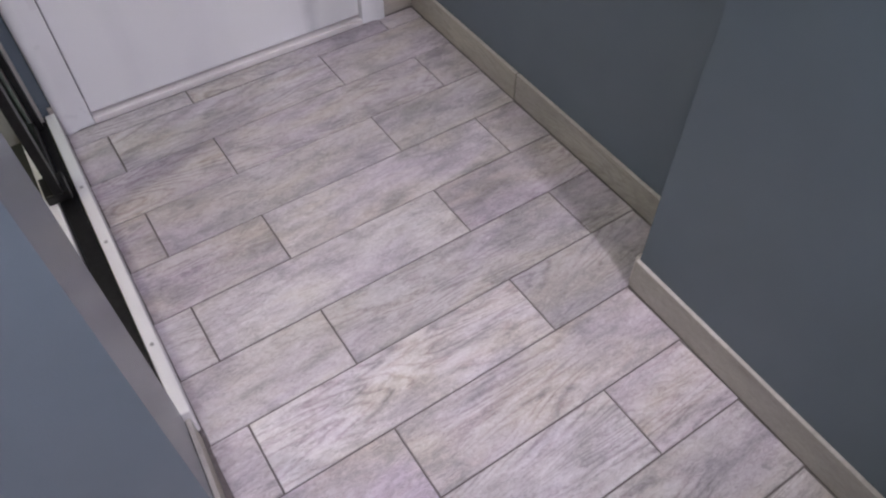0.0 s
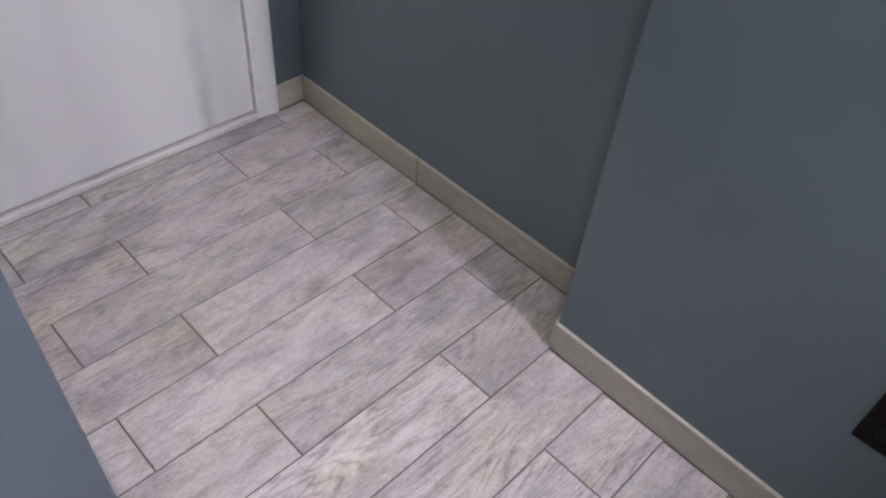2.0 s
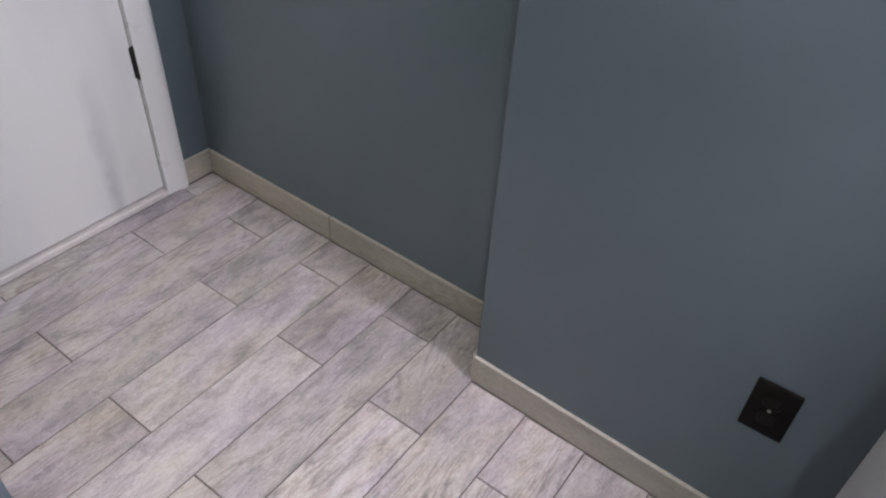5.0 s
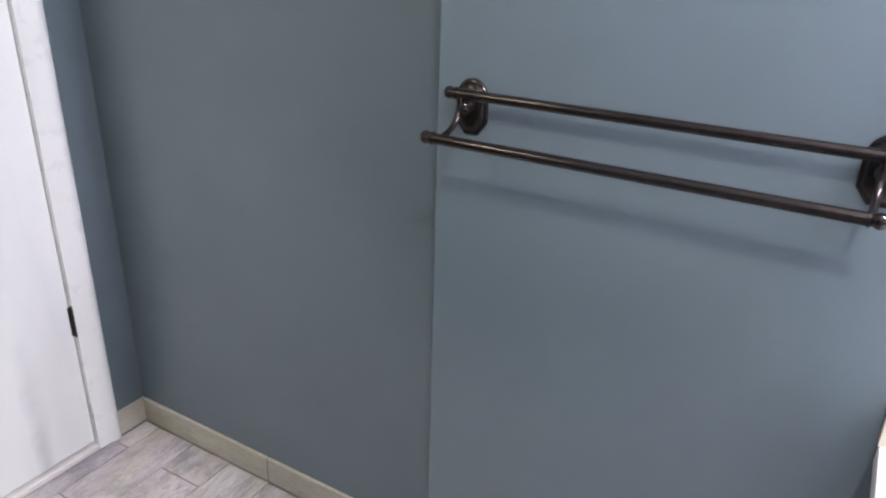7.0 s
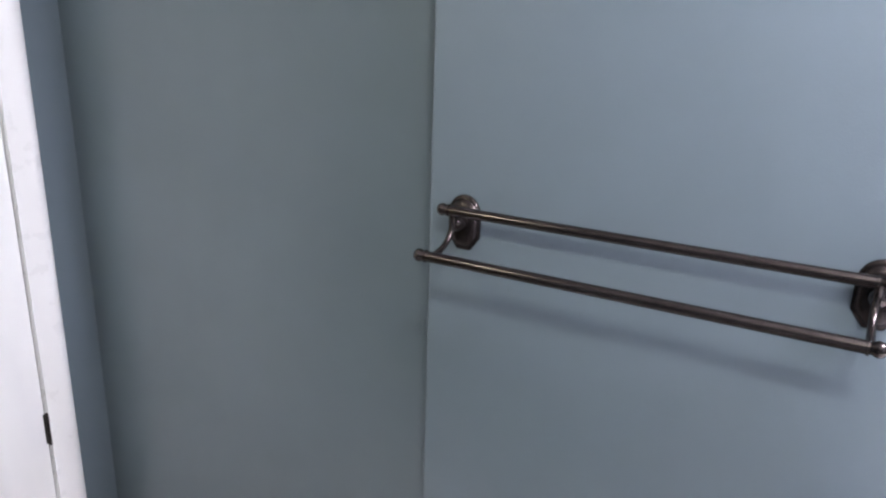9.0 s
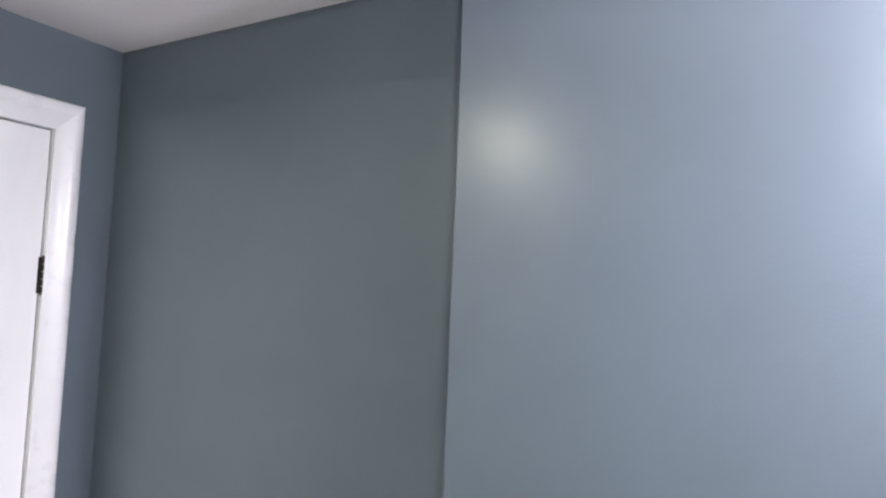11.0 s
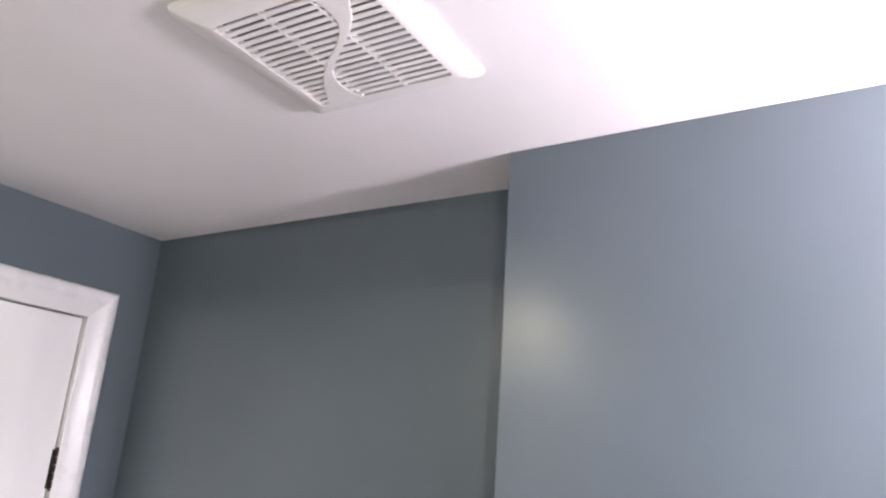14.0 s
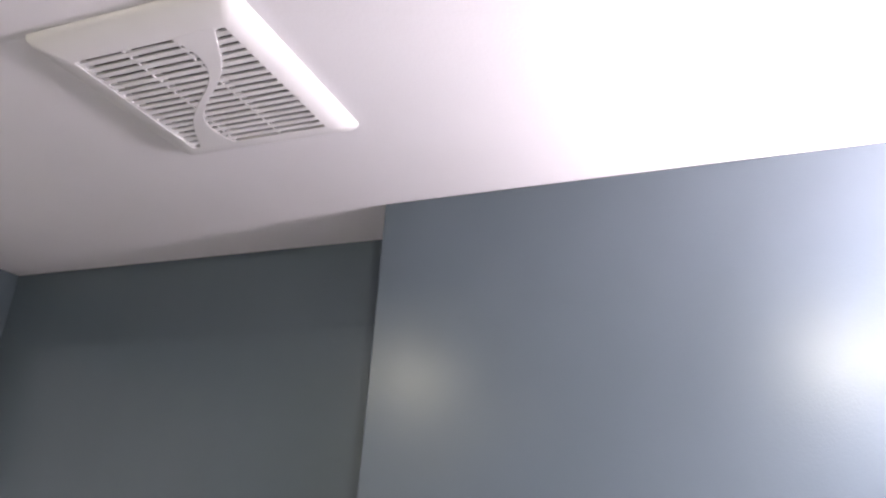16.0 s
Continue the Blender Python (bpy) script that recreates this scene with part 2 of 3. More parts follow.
HINGE_BLACK = speckled("dark_bronze_hinge", (0.02, 0.018, 0.017), (0.04, 0.034, 0.03), 90.0, 0.4, 0.6)
BASE_JOINT = speckled("dark_base_joint", (0.05, 0.042, 0.035), (0.085, 0.072, 0.06), 160.0, 0.9)
BLACK_METAL = speckled("black_shower_frame", (0.012, 0.012, 0.012), (0.025, 0.025, 0.025), 60.0, 0.35, 0.5)
BLACK_PLASTIC = speckled("black_outlet_plastic", (0.004, 0.003, 0.003), (0.009, 0.007, 0.006), 60.0, 0.6, 0.0, 0.0, 0.12)
BLACK_GLOSS = speckled("glossy_black_plastic", (0.004, 0.003, 0.003), (0.008, 0.007, 0.006), 60.0, 0.42, 0.0, 0.0, 0.16)
SILVER = speckled("brushed_silver_strip", (0.35, 0.34, 0.33), (0.5, 0.49, 0.48), 60.0, 0.35, 0.8)
SPLASH_STONE = speckled("beige_splash_stone", (0.50, 0.44, 0.37), (0.60, 0.53, 0.45), 30.0, 0.3)
SHOWER_WALL = speckled("beige_shower_panel", (0.34, 0.32, 0.28), (0.46, 0.44, 0.40), 7.0, 0.3)
TRAY_DARK = speckled("dark_shower_floor", (0.022, 0.026, 0.021), (0.045, 0.05, 0.042), 40.0, 0.5)
DARK_GAP = speckled("dark_void", (0.01, 0.01, 0.01), (0.02, 0.02, 0.02), 20.0, 0.9)


def glass():
    """Thin greenish pane: clear with a faint gloss."""
    n = Nodes("greenish_shower_glass")
    clear = n.add("ShaderNodeBsdfTransparent")
    clear.inputs[0].default_value = (0.88, 0.95, 0.92, 1)
    shine = n.add("ShaderNodeBsdfGlossy")
    shine.inputs["Roughness"].default_value = 0.12
    both = n.add("ShaderNodeMixShader")
    both.inputs[0].default_value = 0.07
    n.link(clear.outputs[0], both.inputs[1])
    n.link(shine.outputs[0], both.inputs[2])
    n.link(both.outputs[0], n.t.nodes["Material Output"].inputs["Surface"])
    return n.mat


GLASS = glass()


def glowing(name, colour, strength):
    n = Nodes(name)
    n.set(Base_Color=(0.9, 0.9, 0.9, 1), Roughness=0.4, Emission_Color=(*colour, 1), Emission_Strength=strength)
    return n.mat


VANITY_GLOW = glowing("vanity_globe_glow", (1.0, 0.92, 1.06), VANITY_W)
DOME_GLOW = glowing("ceiling_dome_glow", (1.0, 0.985, 0.91), DOME_W)
SHOWER_GLOW = glowing("shower_light_glow", (1.0, 0.95, 0.79), SHOWER_W)

# ---------------------------------------------------------------- setting
BUMP_X, BUMP_Y = -0.171, -1.162       # face and corner of the projecting wall
WALL_X, WALL_Y = 0.009, 0.009         # recess wall and door wall, behind the 9 mm base tiles
WEST_X, SOUTH_Y = -2.60, -3.20
SKEW = 0.017                          # the shower side runs a little out of square


def east_x(y):
    return WALL_X + 0.018 * y


def bump_x(y):
    return BUMP_X + 0.026 * (y - BUMP_Y)


def leaning(bm, face):
    """Moves the room side of a wall box onto the slightly skewed line face(y)."""
    for v in bm.verts:
        if v.co.x < 0.1:
            v.co.x += face(v.co.y) - face(0) if face is east_x else face(v.co.y) - BUMP_X
    return bm


def left_x(y):
    return -1.036 + SKEW * y


floor = structure("floor", boxes((WEST_X - 0.1, 0.12, SOUTH_Y - 0.1, 0.12, -0.12, -0.0035)), GROUT,
                  "grey-brown grout bed under grey wood-look plank tiles", "floor")
structure("ceiling", boxes((WEST_X - 0.1, 0.12, SOUTH_Y - 0.1, 0.12, CEIL, CEIL + 0.12)), CEILING_WHITE,
          "matt white painted flat ceiling", "ceiling")

DOOR_L, DOOR_R, DOOR_T = -0.986, -0.158, 2.062     # rough opening in the door wall
structure("wall_north", boxes((WEST_X - 0.1, DOOR_L, WALL_Y, 0.12, 0, CEIL),
                              (DOOR_R, 0.12, WALL_Y, 0.12, 0, CEIL),
                              (DOOR_L, DOOR_R, WALL_Y, 0.12, DOOR_T, CEIL)), WALL_BLUE,
          "blue-grey painted wall around a white door", "wall")
structure("wall_east", leaning(boxes((WALL_X, 0.12, BUMP_Y, WALL_Y, 0, CEIL)), east_x), WALL_BLUE,
          "blue-grey painted wall of a shallow recess", "wall")
structure("wall_projection", bevelled(leaning(boxes((BUMP_X, 0.12, SOUTH_Y, BUMP_Y, 0, CEIL)), bump_x), 0.003, 2), WALL_BLUE,
          "projecting blue-grey painted wall with eggshell sheen", "wall")
structure("wall_south", boxes((WEST_X - 0.1, BUMP_X, SOUTH_Y - 0.12, SOUTH_Y, 0, CEIL)), PLAIN_WALL,
          "plain grey painted wall", "wall")
structure("wall_west", boxes((WEST_X - 0.12, WEST_X, SOUTH_Y, WALL_Y, 0, CEIL)), PLAIN_WALL,
          "plain grey painted wall", "wall")
# wing wall that ends the shower
bm = bmesh.new()
wing = [(-1.0785, -0.985), (-1.0890, -1.165), (WEST_X, -1.165), (WEST_X, -0.985)]
lo = [bm.verts.new((x, y, 0)) for x, y in wing]
hi = [bm.verts.new((x, y, 1.98)) for x, y in wing]
for k in range(4):
    bm.faces.new((lo[k], lo[(k + 1) % 4], hi[(k + 1) % 4], hi[k]))
bm.faces.new(lo)
bm.faces.new(hi)
structure("wall_wing", bm, WALL_BLUE, "blue-grey painted wing wall beside the shower", "wall")
structure("shower_lining", boxes((-2.01, -1.985, -0.985, WALL_Y, 0, CEIL),
                                 (-1.985, -1.125, -0.010, WALL_Y - 0.001, 0.0, CEIL),
                                 (-1.985, -1.125, -0.984, -0.972, 0.0, 1.978)), SHOWER_WALL,
          "beige-grey shower wall panels", "shower wall")

# door casing: flat with a rounded outer bead
CAS = 0.0755
prof = [(0, 0), (0, 0.010), (0.004, 0.012), (0.040, 0.013), (0.046, 0.0165), (0.054, 0.0185), (0.067, 0.0175),
        (0.073, 0.013), (0.0755, 0.008), (0.0755, 0)]
CR, CL, CT = -0.1705, -0.972, 2.047                 # inner edges of the casing
trim = structure("door_trim", boxes((CR, DOOR_R, WALL_Y + 0.002, 0.115, 0, DOOR_T), (DOOR_L, CL, WALL_Y + 0.002, 0.115, 0, DOOR_T),
                           (CL, CR, WALL_Y + 0.002, 0.115, CT, DOOR_T)), TRIM_WHITE,
                 "white painted wooden door casing and jamb", "door casing")
yb = WALL_Y - 0.0005
bm = bmesh.new()
extrude_profile(bm, prof, (CR, yb, 0.001), (CR, yb, CT + CAS), (1, 0, 0), (0, -1, 0))
for v in bm.verts:
    if v.co.z > 1:
        v.co.z = CT + (v.co.x - CR)
part("casing_side", bm, TRIM_WHITE, trim, "", True)
bm = bmesh.new()
extrude_profile(bm, prof, (CL, yb, 0.001), (CL, yb, CT + CAS), (-1, 0, 0), (0, -1, 0))
for v in bm.verts:
    if v.co.z > 1:
        v.co.z = CT + (CL - v.co.x)
part("casing_side", bm, TRIM_WHITE, trim, "", True)
bm = bmesh.new()
extrude_profile(bm, prof, (CL, yb, CT), (CR, yb, CT), (0, 0, 1), (0, -1, 0))
for v in bm.verts:
    v.co.x += (v.co.z - CT) * (1 if v.co.x > -0.5 else -1)
part("casing_head", bm, TRIM_WHITE, trim, "", True)

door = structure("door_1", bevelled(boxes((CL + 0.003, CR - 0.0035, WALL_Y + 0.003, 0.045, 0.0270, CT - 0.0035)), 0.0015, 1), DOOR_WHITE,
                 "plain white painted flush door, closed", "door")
structure("door_threshold", bevelled(boxes((CL + 0.0005, CR - 0.0005, -0.0012, 0.100, -0.0034, 0.0165)), 0.003, 2), THRESHOLD,
          "pale stone threshold strip under the door", "threshold")
structure("door_backing", boxes((DOOR_L, DOOR_R, 0.121, 0.14, 0, DOOR_T)), DARK_GAP, "dark gap behind the closed door", "backing")


def hinge(z0, z1):
    x, y = CR + 0.001, WALL_Y - 0.004
    bm = bmesh.new()
    n = 5
    h = (z1 - z0) / n
    for k in range(n):
        lathe(bm, [(0.0058, z0 + k * h + 0.0006), (0.0066, z0 + k * h + 0.0014), (0.0066, z0 + (k + 1) * h - 0.0014),
                   (0.0058, z0 + (k + 1) * h - 0.0006)], Matrix.Translation((x, y, 0)), 14)
    hg = part("hinge", bm, HINGE_BLACK, door, "dark bronze door hinge", True)
    bm = boxes((x - 0.0095, x - 0.001, WALL_Y + 0.0005, WALL_Y + 0.003, z0 + 0.001, z1 - 0.001),
               (x + 0.002, x + 0.0085, WALL_Y - 0.0012, WALL_Y + 0.0018, z0 + 0.001, z1 - 0.001))
    part("leaf", bm, HINGE_BLACK, hg)
    bm = bmesh.new()
    for zz, s in ((z0, -1), (z1, 1)):
        lathe(bm, [(0.0050, zz), (0.0052, zz + s * 0.002), (0.003, zz + s * 0.0045)], Matrix.Translation((x, y, 0)), 12)
    part("pin_tip", bm, HINGE_BLACK, hg, "", True)


hinge(0.396, 0.487)
hinge(1.632, 1.724)

# ---------------------------------------------------------------- towel rack
RB = (-0.217, 1.2425)    # back bar, x and z
RF = (-0.284, 1.1845)    # front bar
RY0, RY1 = -1.217, -1.815


def bar(name, x, z, r):
    bm = bmesh.new()
    sweep(bm, [(x, RY0 - 0.004, z), (x, RY1 + 0.004, z)], r, 18)
    return part(name, bm, BRONZE, rack, "", True)


def knob(x, y, z, s, r):
    """Ball end with a thin collar, pointing along s*y."""
    m = Matrix.Translation((x, y, z)) @ Matrix.Rotation(radians(-90 * s), 4, "X")
    prof = [(r * 0.62, -0.012), (r * 0.62, -0.0085), (r * 0.95, -0.0075), (r * 0.95, -0.0045), (r * 0.7, -0.0035)]
    prof += [(r * math.cos(a), r * 0.9 * math.sin(a) + r * 0.5) for a in [radians(d) for d in (-40, -20, 0, 20, 40, 60, 78)]]
    bm = bmesh.new()
    lathe(bm, prof + [(0.0004, r * 1.4)], m, 20)
    return bm


def rosette(yc, zc):
    """Wall plate: arched top, clipped lower corners, stepped and raised in the middle."""
    w, h = 0.0285, 0.045
    out = [(w * math.cos(a), h * 0.32 + w * 1.13 * math.sin(a)) for a in (math.pi * k / 14 for k in range(15))]
    out += [(-w, -h * 0.52), (-w * 0.42, -h * 1.0), (w * 0.42, -h * 1.0), (w, -h * 0.52)]
    bm = bmesh.new()
    rings = []
    for s, d in ((1.0, 0.0004), (1.0, 0.004), (0.95, 0.0065), (0.86, 0.0072), (0.83, 0.0095), (0.74, 0.0125), (0.55, 0.0145), (0.3, 0.0155)):
        rings.append([bm.verts.new((BUMP_X - d, yc + a * s, zc + b * s)) for a, b in out])
    n = len(out)
    for a, b in zip(rings, rings[1:]):
        for k in range(n):
            bm.faces.new((a[k], a[(k + 1) % n], b[(k + 1) % n], b[k]))
    bm.faces.new(rings[-1])
    bm.faces.new(rings[0])
    return bm


BUMP_TURN = Matrix.Translation((BUMP_X, BUMP_Y, 0)) @ Matrix.Rotation(-math.atan(0.026), 4, "Z") @ Matrix.Translation((-BUMP_X, -BUMP_Y, 0))
rack = thing("towel_rack", (0, 0, 0), "oil-rubbed bronze double towel bar on the blue-grey wall", "towel rack")
rack.matrix_world = BUMP_TURN
bar("bar", RB[0], RB[1], 0.0080)
bar("bar", RF[0], RF[1], 0.0083)
for y, s in ((RY0, 1), (RY1, -1)):
    yr = y - 0.012 if s > 0 else y
    yk = y - 0.013 if s > 0 else y + 0.004     # where the bracket stands
    plate = part("wall_plate", rosette(yr, 1.214), PLATE_BRONZE, rack, "", True)
    # neck from the plate out to the bracket
    bm = bmesh.new()
    sweep(bm, [(BUMP_X - 0.013, yr, 1.217), (BUMP_X - 0.024, yr, 1.217), (BUMP_X - 0.036, (yr + yk) / 2, 1.220),
               (-0.213, yk, 1.222)], [0.0140, 0.0130, 0.0110, 0.0045], 16)
    part("neck", bm, KNOB_BRONZE, plate, "", True)
    # curved bracket that carries both bars
    pts = []
    for k in range(15):
        u = k / 14
        ang = radians(90 * u)
        pts.append((RB[0] - 0.002 - 0.0655 * (1 - math.cos(ang)) + 0.011 * math.sin(math.pi * u), yk,
                    RB[1] - 0.060 * math.sin(ang)))
    bm = bmesh.new()
    sweep(bm, pts, [0.0062 - 0.0014 * math.sin(math.pi * k / 14) for k in range(15)], 12, 1.0)
    part("bracket", bm, BRONZE, rack, "", True)
    part("knob", knob(RB[0], y, RB[1], s, 0.0102), KNOB_BRONZE, rack, "", True)
    part("knob", knob(RF[0], y, RF[1], s, 0.0102), KNOB_BRONZE, rack, "", True)

# ---------------------------------------------------------------- outlet
outlet = thing("outlet", (bump_x(-1.759), -1.757, 0.386), "black plastic power outlet low on the blue-grey wall", "outlet")
bm = bevelled(boxes((-0.0065, 0.0, -0.038, 0.038, -0.060, 0.060)), 0.0025, 3)
part("cover_plate", bm, BLACK_PLASTIC, outlet, "", True)
for zc in (-0.0195, 0.0195):
    bm = bmesh.new()
    ring = [(0.0165 * math.cos(a), max(-0.0125, min(0.0125, 0.0165 * math.sin(a)))) for a in (2 * math.pi * k / 28 for k in range(28))]
    a_ = [bm.verts.new((-0.0065, y, zc + z)) for y, z in ring]
    b_ = [bm.verts.new((-0.0074, y, zc + z)) for y, z in ring]
    c_ = [bm.verts.new((-0.0085, y * 0.92, zc + z * 0.89)) for y, z in ring]
    for k in range(28):
        bm.faces.new((a_[k], a_[(k + 1) % 28], b_[(k + 1) % 28], b_[k]))
        bm.faces.new((b_[k], b_[(k + 1) % 28], c_[(k + 1) % 28], c_[k]))
    bm.faces.new(c_)
    bm.faces.new(a_)
    sock = part("socket", bm, BLACK_GLOSS, outlet, "glossy black socket face")
    part("slot", boxes((-0.0089, -0.0080, -0.0075, -0.0055, zc - 0.001, zc + 0.007), (-0.0089, -0.0080, 0.0055, 0.0075, zc - 0.001, zc + 0.006)),
         DARK_GAP, sock)
bm = bmesh.new()
lathe(bm, [(0.0035, 0.0), (0.0033, 0.0008), (0.002, 0.0012)], Matrix.Translation((-0.0065, 0, 0)) @ Matrix.Rotation(radians(-90), 4, "Y"), 14)
part("screw", bm, SILVER, outlet, "small bright metal screw", True)

# ---------------------------------------------------------------- ceiling fan grille
FX0, FX1, FY0, FY1 = -0.756, -0.437, -1.251, -0.931
fan = thing("exhaust_fan_cover", ((FX0 + FX1) / 2, (FY0 + FY1) / 2, CEIL), "white louvred exhaust fan cover with S-shaped divider on the ceiling", "exhaust fan")
HX, HY = (FX1 - FX0) / 2, (FY1 - FY0) / 2
CXF, CYF = (FX0 + FX1) / 2, (FY0 + FY1) / 2
GX0, GX1, GY0, GY1 = -0.711 - CXF, -0.479 - CXF, -1.216 - CYF, -0.979 - CYF     # louvre opening


def rrect(x0, x1, y0, y1, r, z, bm, n=6):
    pts = []
    for cx, cy, a0 in ((x1 - r, y1 - r, 0), (x0 + r, y1 - r, 90), (x0 + r, y0 + r, 180), (x1 - r, y0 + r, 270)):
        for k in range(n + 1):
            a = radians(a0 + 90 * k / n)
            pts.append(bm.verts.new((cx + r * math.cos(a), cy + r * math.sin(a), z)))
    return pts


bm = bmesh.new()
loops = []
for f, z in ((0, -0.0005), (0, -0.0022), (0.03, -0.0052), (0.10, -0.0085), (0.24, -0.0125), (0.45, -0.0164), (0.68, -0.0190), (0.88, -0.0201), (0.99, -0.0203),
             (1.0, -0.0197), (1.0, -0.006)):
    loops.append(rrect(-HX + f * (GX0 + HX), HX + f * (GX1 - HX), -HY + f * (GY0 + HY), HY + f * (GY1 - HY), 0.013 - 0.010 * f, z, bm))
for a, b in zip(loops, loops[1:]):
    for k in range(len(a)):
        bm.faces.new((a[k], a[(k + 1) % len(a)], b[(k + 1) % len(a)], b[k]))
part("frame", bm, FAN_WHITE, fan, "", True)
# near-black brown sheet: the shade in the louvre gaps is put into its colour
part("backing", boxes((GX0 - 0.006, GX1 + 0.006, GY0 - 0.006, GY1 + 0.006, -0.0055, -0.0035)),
     speckled("fan_inside_shade", (0.030, 0.022, 0.019), (0.055, 0.043, 0.038), 30.0, 0.8), fan, "near-black sheet for the shade inside the fan")


def s_edge(u):
    """Left and right edge (y) of the S-shaped divider at height u, 0 at the x0 side and 1 at the x1 side."""
    v = 1 - 2 * u
    mid = -1.0970 - 0.0735 * math.tanh(2.1 * v) / math.tanh(2.1)
    wide = 0.0080 + 0.0262 * abs(v) ** 2.4
    return mid - wide - CYF, mid + wide - CYF


bm = bmesh.new()
N = 40
cols = []
for k in range(N + 1):
    u = k / N
    x = GX0 - 0.004 + u * (GX1 - GX0 + 0.008)
    a, b = s_edge(u)
    a, b = max(a, GY0 - 0.001), min(b, GY1 + 0.001)
    cols.append([bm.verts.new((x, y, z)) for y, z in ((a, -0.0120), (a, -0.0197), (a + 0.0006, -0.0203), (a + 0.0018, -0.0205), (a + 0.0030, -0.0205),
                                                       (b - 0.0030, -0.0205), (b - 0.0018, -0.0205), (b - 0.0006, -0.0203), (b, -0.0197), (b, -0.0120))])
for p, q in zip(cols, cols[1:]):
    for k in range(10):
        bm.faces.new((p[k], p[(k + 1) % 10], q[(k + 1) % 10], q[k]))
bm.faces.new(cols[0])
bm.faces.new(cols[-1])
part("divider", bm, FAN_WHITE, fan, "smooth S-shaped white divider", True)
NS = 17
bm = bmesh.new()
sec = [(0.0042, -0.0191), (0.0037, -0.0197), (-0.0037, -0.0197), (-0.0042, -0.0191), (-0.0042, -0.0170), (0.0042, -0.0173)]
r0 = [bm.verts.new((x, GY0, z)) for x, z in sec]
r1 = [bm.verts.new((x, GY1, z)) for x, z in sec]
for k in range(6):
    bm.faces.new((r0[k], r0[(k + 1) % 6], r1[(k + 1) % 6], r1[k]))
bm.faces.new(r0)
bm.faces.new(r1)
slat_mesh = finish(bm, "slat", FAN_WHITE)
for k in range(NS):
    s_ = new("slat", slat_mesh)
    s_.parent = fan
    s_.location = (GX0 + (k + 0.685) * (GX1 - GX0) / (NS + 0.37), 0, 0)
for y in (-0.9825, -1.0595, -1.1385):
    part("rib", boxes((GX0, GX1, y - CYF - 0.0014, y - CYF + 0.0014, -0.0199, -0.010)), FAN_WHITE, fan)

# ---------------------------------------------------------------- vanity
VY0, VY1, VX = -2.75, -1.910, -0.70
vanity = thing("vanity_cabinet", (0, 0, 0), "white vanity cabinet standing against the blue-grey wall", "cabinet")
vanity.matrix_world = BUMP_TURN
part("body", bevelled(boxes((VX + 0.02, BUMP_X - 0.001, VY0, VY1, 0.09, 0.805)), 0.002, 1), CABINET_WHITE, vanity)
part("plinth", boxes((VX + 0.08, BUMP_X - 0.001, VY0 + 0.01, VY1 - 0.01, 0.0, 0.09)), CABINET_WHITE, vanity)
for k in range(2):
    y0 = VY0 + 0.008 + k * (VY1 - VY0) / 2
    part("door", bevelled(boxes((VX, VX + 0.019, y0, y0 + (VY1 - VY0) / 2 - 0.012, 0.10, 0.795)), 0.002, 1), CABINET_WHITE, vanity)
top = thing("vanity_countertop", (0, 0, 0), "white stone countertop with low backsplash on the vanity", "countertop")
top.matrix_world = BUMP_TURN
part("slab", bevelled(boxes((VX - 0.02, BUMP_X - 0.001, VY0 - 0.01, VY1 + 0.014, 0.806, 0.842)), 0.003, 2), ACRYLIC, top)
splash = part("backsplash", boxes((BUMP_X - 0.020, BUMP_X - 0.001, VY0 - 0.01, VY1 + 0.016, 0.8425, 0.9120)), SPLASH_STONE, top, "beige stone backsplash")
part("top_edge", bevelled(boxes((BUMP_X - 0.021, BUMP_X - 0.001, VY0 - 0.01, VY1 + 0.017, 0.9122, 0.9172)), 0.0018, 2), ACRYLIC, splash, "white rounded top edge")

# vanity light on the wall above, three globes
bar_y = -2.42
vl = thing("vanity_light", (bump_x(bar_y) - 0.003, bar_y, 2.00), "three-globe vanity light fixed to the wall", "wall lamp")
part("back_plate", bevelled(boxes((-0.022, -0.0005, -0.30, 0.30, -0.05, 0.05)), 0.004, 2), BRONZE, vl)
for dy in (-0.22, 0.0, 0.22):
    bm = bmesh.new()
    sweep(bm, [(-0.022, dy, 0), (-0.075, dy, 0)], 0.012, 14)
    part("arm", bm, BRONZE, vl, "", True)
    bm = bmesh.new()
    bmesh.ops.create_uvsphere(bm, u_segments=20, v_segments=12, radius=0.05, matrix=Matrix.Translation((-0.118, dy, 0)))
    part("globe", bm, VANITY_GLOW, vl, "glowing white glass globe", True)

# flat dome on the ceiling
dome = thing("ceiling_light", (-1.46, -1.99, CEIL), "round white dome light on the ceiling", "ceiling lamp")
bm = bmesh.new()
lathe(bm, [(0.048, -0.0005), (0.048, -0.018), (0.042, -0.022)], None, 32)
part("rim", bm, BRONZE, dome, "", True)
bm = bmesh.new()
lathe(bm, [(0.036, -0.0225), (0.035, -0.032), (0.029, -0.041), (0.016, -0.0475), (0.004, -0.0495)], None, 32)
part("shade", bm, DOME_GLOW, dome, "glowing white glass bowl", True)

# recessed light over the shower
sl = thing("shower_downlight", (-1.64, -0.48, CEIL), "small round recessed light over the shower", "ceiling lamp")
bm = bmesh.new()
lathe(bm, [(0.058, -0.0005), (0.058, -0.004), (0.046, -0.008), (0.038, -0.006)], None, 32)
part("ring", bm, FAN_WHITE, sl, "", True)
bm = bmesh.new()
lathe(bm, [(0.036, -0.0065), (0.032, -0.0095), (0.011, -0.011)], None, 32)
part("lens", bm, SHOWER_GLOW, sl, "warm glowing lens", True)

